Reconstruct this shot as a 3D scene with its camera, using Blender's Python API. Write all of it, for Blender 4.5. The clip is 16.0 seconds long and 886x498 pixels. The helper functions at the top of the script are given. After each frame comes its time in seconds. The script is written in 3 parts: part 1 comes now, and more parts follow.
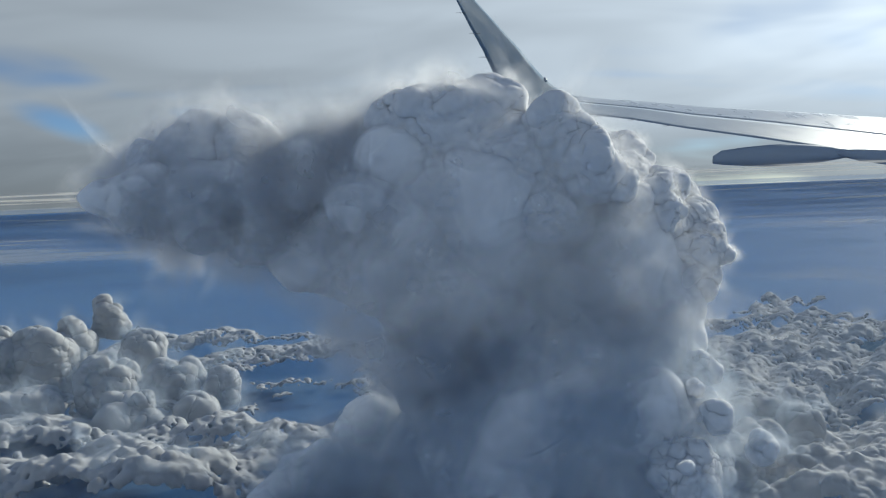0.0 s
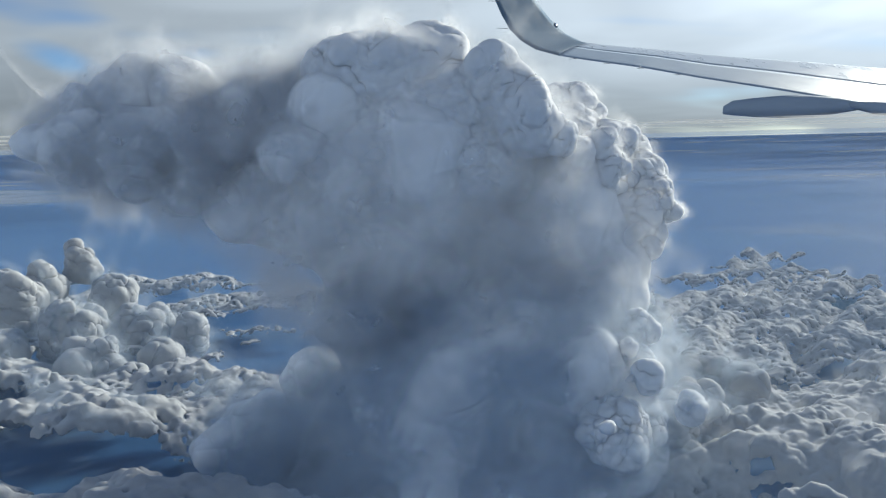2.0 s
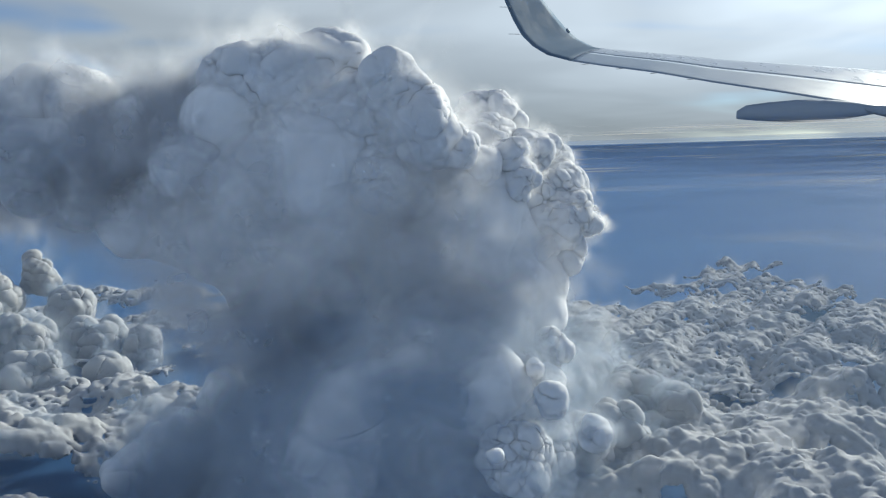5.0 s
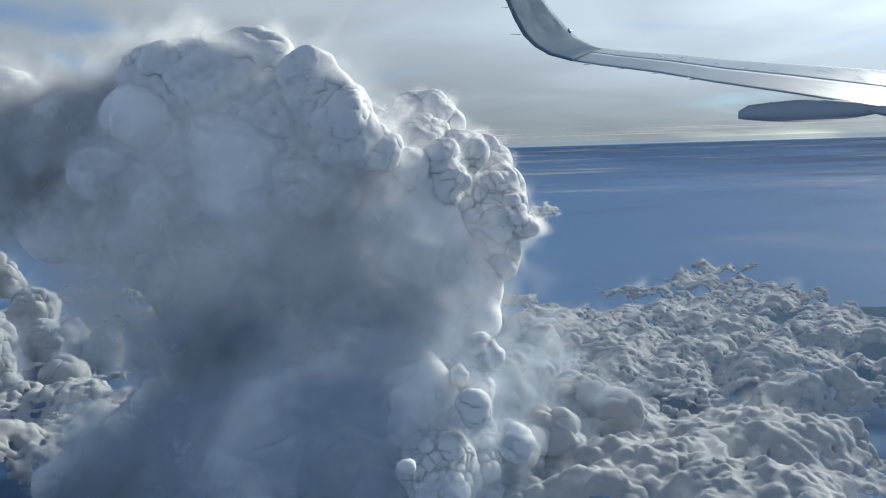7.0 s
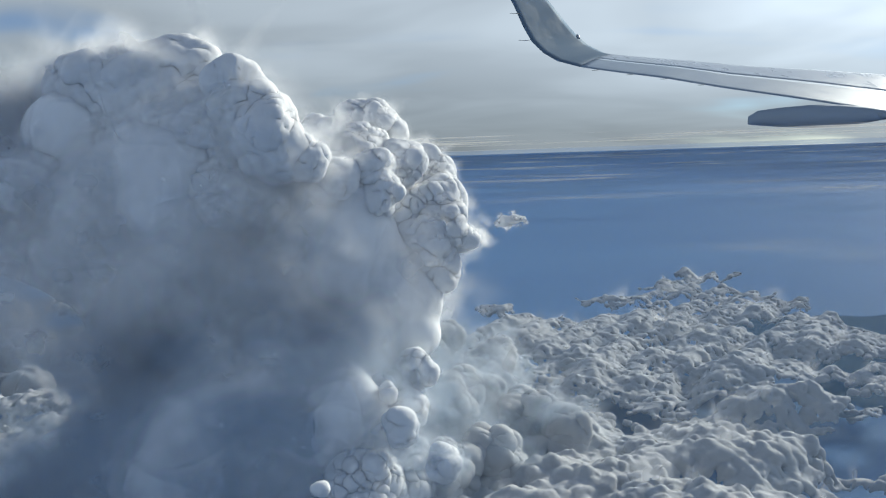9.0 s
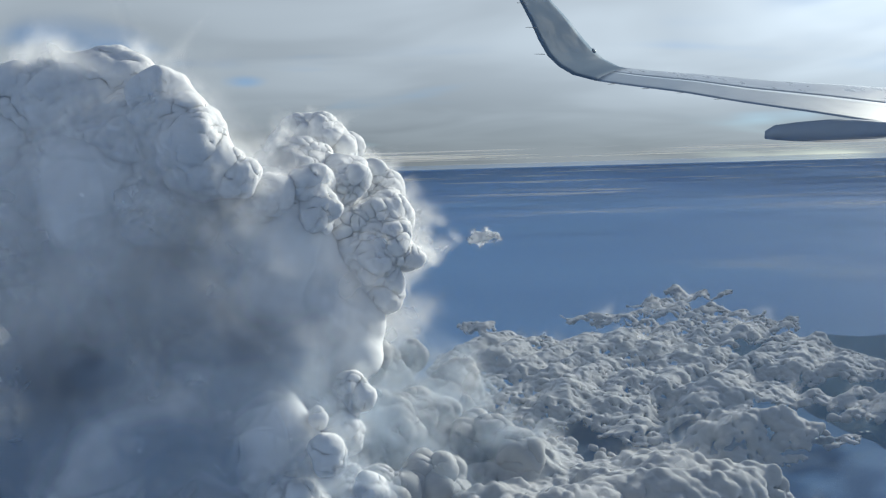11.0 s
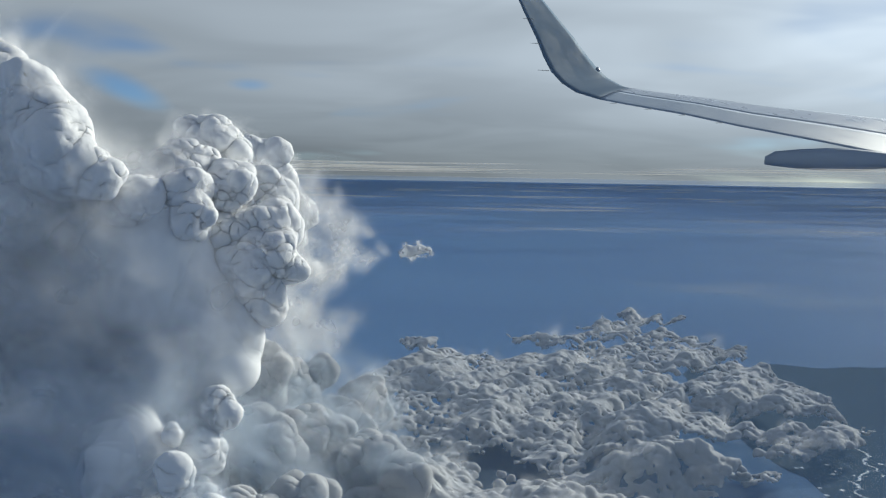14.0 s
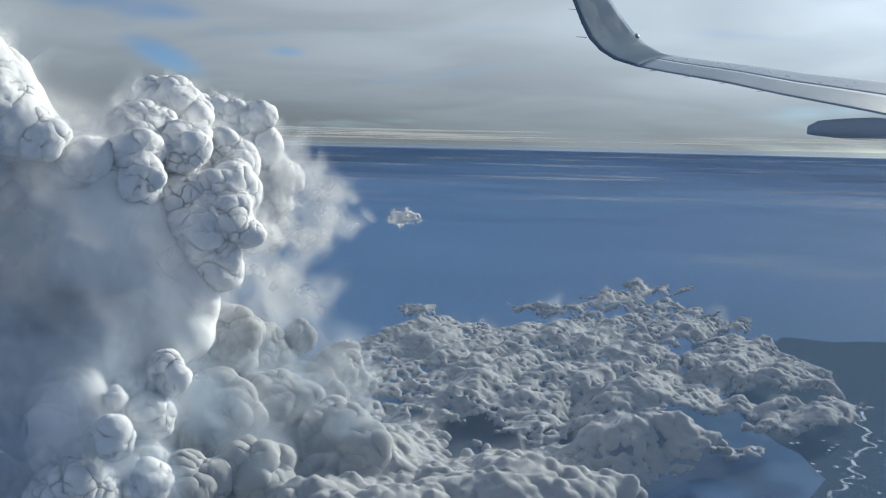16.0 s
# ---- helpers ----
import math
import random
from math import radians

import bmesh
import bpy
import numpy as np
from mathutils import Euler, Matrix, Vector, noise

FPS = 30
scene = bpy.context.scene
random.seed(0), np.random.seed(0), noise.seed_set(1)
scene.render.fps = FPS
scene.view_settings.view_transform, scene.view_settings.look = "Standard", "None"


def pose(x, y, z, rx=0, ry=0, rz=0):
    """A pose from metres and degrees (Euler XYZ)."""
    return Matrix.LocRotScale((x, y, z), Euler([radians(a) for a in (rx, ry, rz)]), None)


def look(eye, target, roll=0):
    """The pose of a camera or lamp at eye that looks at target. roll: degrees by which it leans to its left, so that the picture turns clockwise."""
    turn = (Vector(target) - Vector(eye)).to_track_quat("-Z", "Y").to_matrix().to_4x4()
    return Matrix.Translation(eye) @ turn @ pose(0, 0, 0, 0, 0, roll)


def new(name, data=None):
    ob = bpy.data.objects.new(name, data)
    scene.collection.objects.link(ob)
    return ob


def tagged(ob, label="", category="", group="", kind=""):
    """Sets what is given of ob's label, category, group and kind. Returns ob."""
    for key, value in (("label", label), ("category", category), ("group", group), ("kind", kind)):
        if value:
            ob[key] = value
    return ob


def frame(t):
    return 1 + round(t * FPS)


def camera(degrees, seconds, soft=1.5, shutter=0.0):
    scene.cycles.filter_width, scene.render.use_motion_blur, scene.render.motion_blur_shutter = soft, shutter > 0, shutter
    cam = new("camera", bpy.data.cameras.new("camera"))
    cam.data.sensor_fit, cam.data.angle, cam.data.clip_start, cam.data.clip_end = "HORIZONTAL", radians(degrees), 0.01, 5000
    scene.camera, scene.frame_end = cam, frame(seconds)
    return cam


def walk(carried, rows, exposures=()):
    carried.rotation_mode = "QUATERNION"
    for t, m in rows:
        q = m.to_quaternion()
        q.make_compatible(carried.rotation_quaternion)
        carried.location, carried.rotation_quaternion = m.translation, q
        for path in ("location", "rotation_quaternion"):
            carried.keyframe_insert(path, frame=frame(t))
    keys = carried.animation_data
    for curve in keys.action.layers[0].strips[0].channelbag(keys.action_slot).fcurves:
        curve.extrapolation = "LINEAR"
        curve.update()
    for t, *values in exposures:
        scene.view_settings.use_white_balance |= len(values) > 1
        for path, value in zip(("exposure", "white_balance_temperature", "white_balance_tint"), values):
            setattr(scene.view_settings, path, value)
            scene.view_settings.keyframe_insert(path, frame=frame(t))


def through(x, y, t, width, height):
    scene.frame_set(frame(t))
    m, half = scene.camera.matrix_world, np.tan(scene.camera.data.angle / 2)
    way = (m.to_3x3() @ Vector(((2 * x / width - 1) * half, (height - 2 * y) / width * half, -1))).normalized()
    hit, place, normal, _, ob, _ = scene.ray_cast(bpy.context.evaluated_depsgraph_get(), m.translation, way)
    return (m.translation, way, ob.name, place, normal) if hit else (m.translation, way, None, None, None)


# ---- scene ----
cam = camera(56.4, 16.0, soft=1.2)
PATH = [
    (0, (1.135, -0.591, 29.688), (1.092, 1.404, 29.548), -2.4),
    (0.5, (2.262, -0.597, 29.688), (2.2, 1.387, 29.441), -1.8),
    (1, (3.43, -0.249, 29.892), (3.367, 1.733, 29.630), -1.7),
    (1.5, (4.67, 0.222, 29.864), (4.602, 2.203, 29.599), -1.8),
    (2, (5.845, 0.575, 29.881), (5.783, 2.556, 29.614), -1.5),
    (2.5, (6.991, 1.068, 29.966), (6.924, 3.05, 29.710), -1.2),
    (3, (8.249, 1.402, 29.967), (8.181, 3.383, 29.702), -1.4),
    (3.5, (9.425, 1.707, 29.858), (9.346, 3.689, 29.603), -1.3),
    (4, (10.649, 2.289, 29.990), (10.564, 4.272, 29.739), -1.5),
    (4.2, (11.115, 2.491, 30.008), (11.026, 4.473, 29.757), -1.6),
    (6.5, (16.621, 4.435, 30.013), (16.522, 6.417, 29.760), -1.8),
    (7, (17.766, 4.748, 29.939), (17.664, 6.729, 29.688), -1.8),
    (7.5, (18.95, 5.185, 30.029), (18.839, 7.166, 29.779), -1.9),
    (8, (20.145, 5.563, 29.940), (20.025, 7.544, 29.692), -2.0),
    (8.5, (21.298, 6.062, 29.943), (21.174, 8.043, 29.698), -1.8),
    (9, (22.428, 6.469, 30.024), (22.303, 8.451, 29.788), -1.9),
    (9.2, (22.89, 6.699, 30.076), (22.764, 8.681, 29.840), -1.9),
    (11.3, (27.57, 8.848, 30.049), (27.402, 10.831, 29.849), -1.5),
    (11.5, (28.022, 8.941, 30.041), (27.853, 10.924, 29.843), -1.3),
    (12, (29.136, 9.398, 30.083), (28.964, 11.382, 29.896), -0.8),
    (12.5, (30.351, 9.798, 29.913), (30.172, 11.781, 29.727), -0.7),
    (13, (31.549, 10.14, 30.221), (31.387, 12.124, 30.031), -0.3),
    (13.5, (32.565, 10.978, 29.994), (32.402, 12.962, 29.804), 0.2),
    (14, (33.563, 11.347, 30.086), (33.407, 13.333, 29.909), 0.9),
    (14.5, (34.685, 11.737, 29.957), (34.512, 13.718, 29.750), 1.4),
    (15, (35.864, 12.163, 29.888), (35.678, 14.143, 29.673), 1.0),
    (15.5, (36.897, 12.497, 29.904), (36.7, 14.466, 29.613), 2.1),
    (16, (38.126, 12.983, 29.870), (37.888, 14.952, 29.616), 1.2),
]
walk(cam, [(t, look(eye, target, roll)) for t, eye, target, roll in PATH], [(0.0, 0.0, 5850, 3), (0.4, 0.3, 5850, 3), (4.0, 0.27, 5850, 3), (7.5, 0.2, 5850, 3), (11.5, 0.1, 5850, 3), (14.0, -0.08, 5850, 3), (15.0, 0.04, 5850, 3), (16.0, 0.06, 5850, 3)])

# ---- light ----
SUN_AZ, SUN_EL = 40.0, 23.0  # degrees to the right of +y, degrees above the horizon
sun_dir = Vector((math.sin(radians(SUN_AZ)) * math.cos(radians(SUN_EL)), math.cos(radians(SUN_AZ)) * math.cos(radians(SUN_EL)), math.sin(radians(SUN_EL))))
sun = new("sun", bpy.data.lights.new("sun", "SUN"))
sun.data.energy, sun.data.angle, sun.data.color = 5.0, radians(6.0), (1.0, 0.9, 0.74)
sun.rotation_euler = sun_dir.to_track_quat("Z", "Y").to_euler()
scene.cycles.transparent_max_bounces = 48


class Nodes:
    """Short hand for building node trees."""

    def __init__(self, tree):
        self.tree = tree
        tree.nodes.clear()

    def add(self, kind, sets=None, **ins):
        n = self.tree.nodes.new(kind)
        for k, v in (sets or {}).items():
            setattr(n, k, v)
        for k, v in ins.items():
            self.put(n.inputs[int(k[1:])] if k[0] == "i" and k[1:].isdigit() else n.inputs[k.replace("_", " ")], v)
        return n

    def put(self, socket, v):
        if hasattr(v, "is_linked"):
            self.tree.links.new(v, socket)
        else:
            socket.default_value = v

    def math(self, op, a, b=0.0, c=0.0, clamp=False):
        n = self.add("ShaderNodeMath", {"operation": op, "use_clamp": clamp}, i0=a, i1=b, i2=c)
        return n.outputs[0]

    def vec(self, op, a, b=(0, 0, 0)):
        n = self.add("ShaderNodeVectorMath", {"operation": op}, i0=a, i1=b)
        return n.outputs["Value"] if op in ("DOT_PRODUCT", "LENGTH") else n.outputs[0]

    def noise(self, vector, scale, detail=5.0, rough=0.55, warp=0.0):
        return self.add("ShaderNodeTexNoise", Vector=vector, Scale=scale, Detail=detail, Roughness=rough, Distortion=warp).outputs["Fac"]

    def ramp(self, v, lo, hi, a=0.0, b=1.0):
        return self.add("ShaderNodeMapRange", {"interpolation_type": "SMOOTHSTEP"}, i0=v, i1=lo, i2=hi, i3=a, i4=b).outputs[0]

    def mix(self, fac, a, b):
        n = self.add("ShaderNodeMix", {"data_type": "RGBA"}, i0=fac)
        self.put(n.inputs[6], a), self.put(n.inputs[7], b)
        return n.outputs[2]

    def scaled(self, v, s):
        return self.add("ShaderNodeMapping", Vector=v, Scale=s).outputs[0]


def rgb(r, g, b):
    return (r, g, b, 1.0)


# sky: clear air above a broken veil of high cloud, brightest round the sun
world = bpy.data.worlds.new("sky")
scene.world = world
world.use_nodes = True
w = Nodes(world.node_tree)
air = w.add("ShaderNodeTexSky", {"sky_type": "NISHITA", "sun_disc": False, "sun_elevation": radians(SUN_EL), "sun_rotation": radians(SUN_AZ), "altitude": 3000.0, "air_density": 1.0, "dust_density": 1.0})
blue = w.vec("MULTIPLY", air.outputs[0], (0.055, 0.062, 0.075))
way = w.add("ShaderNodeTexCoord").outputs["Generated"]
sep = w.add("ShaderNodeSeparateXYZ", Vector=way)
lift = w.math("ADD", w.math("MAXIMUM", sep.outputs[2], 0.0), 0.2)
flat = w.add("ShaderNodeCombineXYZ", X=w.math("DIVIDE", sep.outputs[0], lift), Y=w.math("DIVIDE", sep.outputs[1], lift), Z=0.0).outputs[0]
broad = w.noise(w.scaled(flat, (0.55, 0.8, 1.0)), 1.0, 3.0, 0.5, 0.6)
fine = w.noise(w.scaled(flat, (1.0, 1.6, 1.0)), 1.0, 3.0, 0.5, 0.5)
thick = w.ramp(sep.outputs[2], 0.2, 0.65, 1.0, 0.12)
cover = w.ramp(w.math("ADD", w.math("MULTIPLY", broad, 0.75), w.math("MULTIPLY", fine, 0.25)), 0.30, 0.46)
for gap_x, gap_y, wide, long, clear in ((-1.47, 3.12, 0.12, 0.36, 0.95), (-1.0, 3.15, 0.1, 0.1, 0.6)):
    off = w.vec("MULTIPLY", w.vec("SUBTRACT", flat, (gap_x, gap_y, 0.0)), (1 / wide, 1 / long, 0.0))
    cover = w.math("MULTIPLY", cover, w.ramp(w.math("ADD", w.vec("LENGTH", off), w.math("MULTIPLY", fine, 0.8)), 0.5, 1.5, 1.0 - clear, 1.0))
toward = w.math("MAXIMUM", w.vec("DOT_PRODUCT", way, tuple(sun_dir)), 0.0)
glow = w.math("ADD", w.math("MULTIPLY", w.math("POWER", toward, 4.0), 0.5), w.math("MULTIPLY", w.math("POWER", toward, 24.0), 0.75))
back_fill = w.ramp(w.vec("DOT_PRODUCT", way, tuple(sun_dir)), -0.9, -0.1, 0.44, 0.0)  # added fill: unseen sky opposite the sun, raised to brighten shaded cloud fronts
bright = w.math("MULTIPLY", w.math("ADD", w.math("ADD", glow, back_fill), 0.37), w.ramp(fine, 0.3, 0.7, 0.86, 1.1))
bright = w.math("MULTIPLY", bright, w.ramp(sep.outputs[2], 0.0, 0.13, 0.5, 1.0))
veil = w.vec("MULTIPLY", w.add("ShaderNodeCombineXYZ", X=bright, Y=bright, Z=bright).outputs[0], (0.96, 1.0, 1.05))
w.add("ShaderNodeOutputWorld", Surface=w.add("ShaderNodeBackground", Color=w.mix(w.math("MULTIPLY", w.math("MULTIPLY", cover, thick), 0.95), blue, veil), Strength=1.0).outputs[0])


# ---- materials ----
def material(name):
    m = bpy.data.materials.new(name)
    m.use_nodes = True
    n = Nodes(m.node_tree)
    return m, n, n.add("ShaderNodeOutputMaterial")


def cloud_material(name, depth=1.0, grain=0.6, relief=0.3, pale=1.0):
    """Cloud white: light goes in, wanders and comes out again; pale dims the white."""
    m, n, out = material(name)
    place = n.add("ShaderNodeTexCoord").outputs["Object"]
    tone = n.mix(n.noise(place, 0.25, 4.0), rgb(0.90 * pale, 0.92 * pale, 0.95 * pale), rgb(0.97 * pale, 0.97 * pale, 0.97 * pale))
    height = n.noise(place, grain, 8.0, 0.6, 0.6)
    bump = n.add("ShaderNodeBump", Strength=relief, Distance=0.35, Height=height).outputs[0]
    body = n.add("ShaderNodeBsdfPrincipled", Base_Color=tone, Roughness=1.0, Specular_IOR_Level=0.0, Normal=bump, Subsurface_Weight=1.0, Subsurface_Radius=(1.0, 1.0, 1.0), Subsurface_Scale=depth)
    n.put(out.inputs[0], body.outputs[0])
    return m


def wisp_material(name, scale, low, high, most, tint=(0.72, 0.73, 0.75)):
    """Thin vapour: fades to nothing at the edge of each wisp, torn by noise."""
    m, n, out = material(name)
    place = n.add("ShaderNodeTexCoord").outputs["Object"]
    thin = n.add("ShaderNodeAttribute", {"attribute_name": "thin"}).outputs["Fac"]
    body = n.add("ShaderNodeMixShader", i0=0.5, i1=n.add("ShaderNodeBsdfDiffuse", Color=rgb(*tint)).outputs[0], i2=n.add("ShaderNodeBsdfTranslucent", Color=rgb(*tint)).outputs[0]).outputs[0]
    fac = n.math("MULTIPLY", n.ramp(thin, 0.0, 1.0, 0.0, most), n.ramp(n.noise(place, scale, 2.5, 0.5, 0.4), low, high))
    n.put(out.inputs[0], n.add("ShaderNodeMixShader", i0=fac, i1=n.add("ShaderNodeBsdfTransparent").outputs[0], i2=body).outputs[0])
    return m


def sheet_material(name, stretch, low, high, most, tint=(0.95, 0.94, 0.9), through=0.5, broad=0.25, detail=5.0):
    """A thin level sheet of vapour, torn into streaks."""
    m, n, out = material(name)
    place = n.scaled(n.add("ShaderNodeTexCoord").outputs["Object"], stretch)
    v = n.math("ADD", n.math("MULTIPLY", n.noise(place, 1.0, detail, 0.6, 0.3), 0.65), n.math("MULTIPLY", n.noise(place, broad, 2.0), 0.35))
    body = n.add("ShaderNodeMixShader", i0=through, i1=n.add("ShaderNodeBsdfDiffuse", Color=rgb(*tint)).outputs[0], i2=n.add("ShaderNodeBsdfTranslucent", Color=rgb(*tint)).outputs[0]).outputs[0]
    n.put(out.inputs[0], n.add("ShaderNodeMixShader", i0=n.ramp(v, low, high, 0.0, most), i1=n.add("ShaderNodeBsdfTransparent").outputs[0], i2=body).outputs[0])
    return m


def sea_material():
    m, n, out = material("hazy_sea")
    place = n.add("ShaderNodeTexCoord").outputs["Object"]
    patch = n.ramp(n.noise(n.scaled(place, (0.006, 0.012, 1)), 1.0, 5.0, 0.6, 0.5), 0.35, 0.65)
    col = n.mix(patch, rgb(0.05, 0.13, 0.3), rgb(0.07, 0.165, 0.34))
    bump = n.add("ShaderNodeBump", Strength=0.15, Distance=0.05, Height=n.noise(place, 3.0, 6.0)).outputs[0]
    n.put(out.inputs[0], n.add("ShaderNodeBsdfPrincipled", Base_Color=col, Roughness=0.7, Specular_IOR_Level=0.03, Normal=bump).outputs[0])
    return m


def land_material():
    m, n, out = material("dark_coastal_land")
    place = n.add("ShaderNodeTexCoord").outputs["Object"]
    col = n.mix(n.noise(place, 0.2, 8.0, 0.65), rgb(0.012, 0.035, 0.075), rgb(0.02, 0.05, 0.09))
    n.put(out.inputs[0], n.add("ShaderNodeBsdfPrincipled", Base_Color=col, Roughness=1.0, Specular_IOR_Level=0.0).outputs[0])
    return m


def plain_material(name, col, rough, metal=0.0, vary=0.06, grain=0.02, gloss=0.5):
    m, n, out = material(name)
    place = n.add("ShaderNodeTexCoord").outputs["Object"]
    dirt = n.noise(place, grain, 6.0, 0.6)
    c = n.mix(dirt, rgb(*(v * (1 - vary) for v in col)), rgb(*(min(1, v * (1 + vary)) for v in col)))
    n.put(out.inputs[0], n.add("ShaderNodeBsdfPrincipled", Base_Color=c, Roughness=n.ramp(dirt, 0.3, 0.7, rough * 0.85, rough * 1.15), Metallic=metal, Specular_IOR_Level=gloss).outputs[0])
    return m


# one cloud white: DECK dimmed for shade, SOFT raised to lift the tower front
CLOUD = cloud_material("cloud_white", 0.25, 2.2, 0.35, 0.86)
DECK = cloud_material("cloud_deck_darkened", 0.13, 2.6, 0.3, 0.45)
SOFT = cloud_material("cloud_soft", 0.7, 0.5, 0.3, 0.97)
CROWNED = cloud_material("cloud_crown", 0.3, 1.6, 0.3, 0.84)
# one vapour, light put into the tints: SHADED and DUSK darkened, MILKY lightened
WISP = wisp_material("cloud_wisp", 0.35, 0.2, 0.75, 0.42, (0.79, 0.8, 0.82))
SHADED = wisp_material("shade_tinted_vapour", 0.25, 0.1, 0.8, 0.42, (0.52, 0.6, 0.7))
DUSK = wisp_material("shade_grey_vapour", 0.25, 0.1, 0.8, 0.42, (0.68, 0.7, 0.73))
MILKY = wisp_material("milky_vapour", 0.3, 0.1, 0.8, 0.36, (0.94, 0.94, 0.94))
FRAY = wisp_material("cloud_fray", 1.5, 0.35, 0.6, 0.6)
SEA, LAND = sea_material(), land_material()
RIVER = plain_material("glinting_water", (0.6, 0.62, 0.6), 0.12, 1.0)
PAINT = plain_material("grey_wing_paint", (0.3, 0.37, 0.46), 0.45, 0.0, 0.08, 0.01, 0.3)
# darker blue-grey: the winglet's shade is put into its colour
WINGLET = plain_material("winglet_paint_shade", (0.14, 0.2, 0.28), 0.7, 0.0, 0.08, 0.01, 0.02)
# wing grey lightened to offset shade on the down-facing fairings
FAIRING = plain_material("fairing_paint_lifted", (0.36, 0.42, 0.5), 0.5, 0.0, 0.06, 0.01, 0.2)
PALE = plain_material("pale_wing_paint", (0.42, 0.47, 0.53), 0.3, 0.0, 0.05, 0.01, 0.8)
DARK = plain_material("dark_gap_seal", (0.12, 0.14, 0.17), 0.6)


# ---- shaping ----
def hashed(ix, iy, iz, salt):
    h = (ix * 374761393 + iy * 668265263 + iz * 2147483647 + salt * 974711) & 0xFFFFFFFF
    h = ((h ^ (h >> 13)) * 1274126177) & 0xFFFFFFFF
    h = h ^ (h >> 16)
    return (h & 0xFFFFFF) / float(0x1000000)


def bubbles(p, cell, salt):
    """Round bumps with soft creases between them, about 0 to 1, as on the head of a cumulus."""
    q = p / cell
    base = np.floor(q).astype(np.int64)
    total = np.zeros(len(p))
    for dx in (-1, 0, 1):
        for dy in (-1, 0, 1):
            for dz in (-1, 0, 1):
                c = base + (dx, dy, dz)
                d = np.zeros(len(p))
                for k in range(3):
                    d += (c[:, k] + hashed(c[:, 0], c[:, 1], c[:, 2], salt + 7 * k) - q[:, k]) ** 2
                total += np.exp(-6.5 * d)
    return np.clip(1.0 + np.log(total + 1e-9) / 6.5, -0.2, 1.2)


def swell(p, size, salt, octaves=3):
    """Smooth noise, about -1 to 1."""
    total, amp = np.zeros(len(p)), 1.0
    for o in range(octaves):
        q = p / size * 2 ** o
        base = np.floor(q).astype(np.int64)
        f = q - base
        f = f * f * (3 - 2 * f)
        v = np.zeros(len(p))
        for dx in (0, 1):
            for dy in (0, 1):
                for dz in (0, 1):
                    wgt = (f[:, 0] if dx else 1 - f[:, 0]) * (f[:, 1] if dy else 1 - f[:, 1]) * (f[:, 2] if dz else 1 - f[:, 2])
                    v += wgt * hashed(base[:, 0] + dx, base[:, 1] + dy, base[:, 2] + dz, salt + 31 * o)
        total += amp * (2 * v - 1)
        amp *= 0.5
    return total / 1.6


def heaped(p, size, salt, octaves=4):
    """Rounded heaps at several scales, 0 to about 1."""
    total, amp = np.zeros(len(p)), 1.0
    for o in range(octaves):
        total += amp * np.abs(swell(p + 17.3 * o, size / 2 ** o, salt + 41 * o, 1))
        amp *= 0.55
    return total


def step(v, lo, hi):
    t = np.clip((v - lo) / (hi - lo), 0, 1)
    return t * t * (3 - 2 * t)


def normals(v, f):
    n = np.zeros_like(v)
    fn = np.cross(v[f[:, 2]] - v[f[:, 0]], v[f[:, 3]] - v[f[:, 1]])
    for k in range(4):
        for a in range(3):
            n[:, a] += np.bincount(f[:, k], fn[:, a], len(v))
    return n / np.maximum(np.linalg.norm(n, axis=1), 1e-9)[:, None]


def quad_mesh(name, v, f, mat):
    me = bpy.data.meshes.new(name)
    me.vertices.add(len(v)), me.loops.add(4 * len(f)), me.polygons.add(len(f))
    me.vertices.foreach_set("co", v.astype(np.float32).ravel())
    me.loops.foreach_set("vertex_index", f.astype(np.int32).ravel())
    me.polygons.foreach_set("loop_start", np.arange(0, 4 * len(f), 4, dtype=np.int32))
    me.polygons.foreach_set("use_smooth", np.ones(len(f), dtype=bool))
    me.materials.append(mat)
    me.update(calc_edges=True)
    return me


def part(name, me, parent, label=""):
    ob = new(name, me)
    ob.parent = parent
    if label:
        ob["label"] = label
    return ob


def thing(name, place, label, category, group="", kind=""):
    ob = new(name)
    ob.location = place
    return tagged(ob, label, category, group, kind)


def ball(subdivisions):
    bm = bmesh.new()
    bmesh.ops.create_icosphere(bm, subdivisions=subdivisions, radius=1.0)
    made = np.array([v.co[:] for v in bm.verts]), np.array([[v.index for v in f.verts] for f in bm.faces])
    bm.free()
    return made


BALL_V, BALL_F = ball(3)
TINY_V, TINY_F = ball(1)


def budded(puffs, rng, levels, share=0.5, count=9, up=0.2):
    """Puffs with smaller puffs on their skin, and smaller ones on those."""
    out, last = list(puffs), list(puffs)
    for _ in range(levels):
        nxt = []
        for x, y, z, r in last:
            for _ in range(count):
                d = rng.normal(size=3)
                d[2] += up
                d /= np.linalg.norm(d)
                s = r * share * rng.uniform(0.6, 1.1)
                k = r * rng.uniform(0.75, 0.95)
                nxt.append((x + d[0] * k, y + d[1] * k, z + d[2] * k, s))
        out += nxt
        last = nxt
    return out


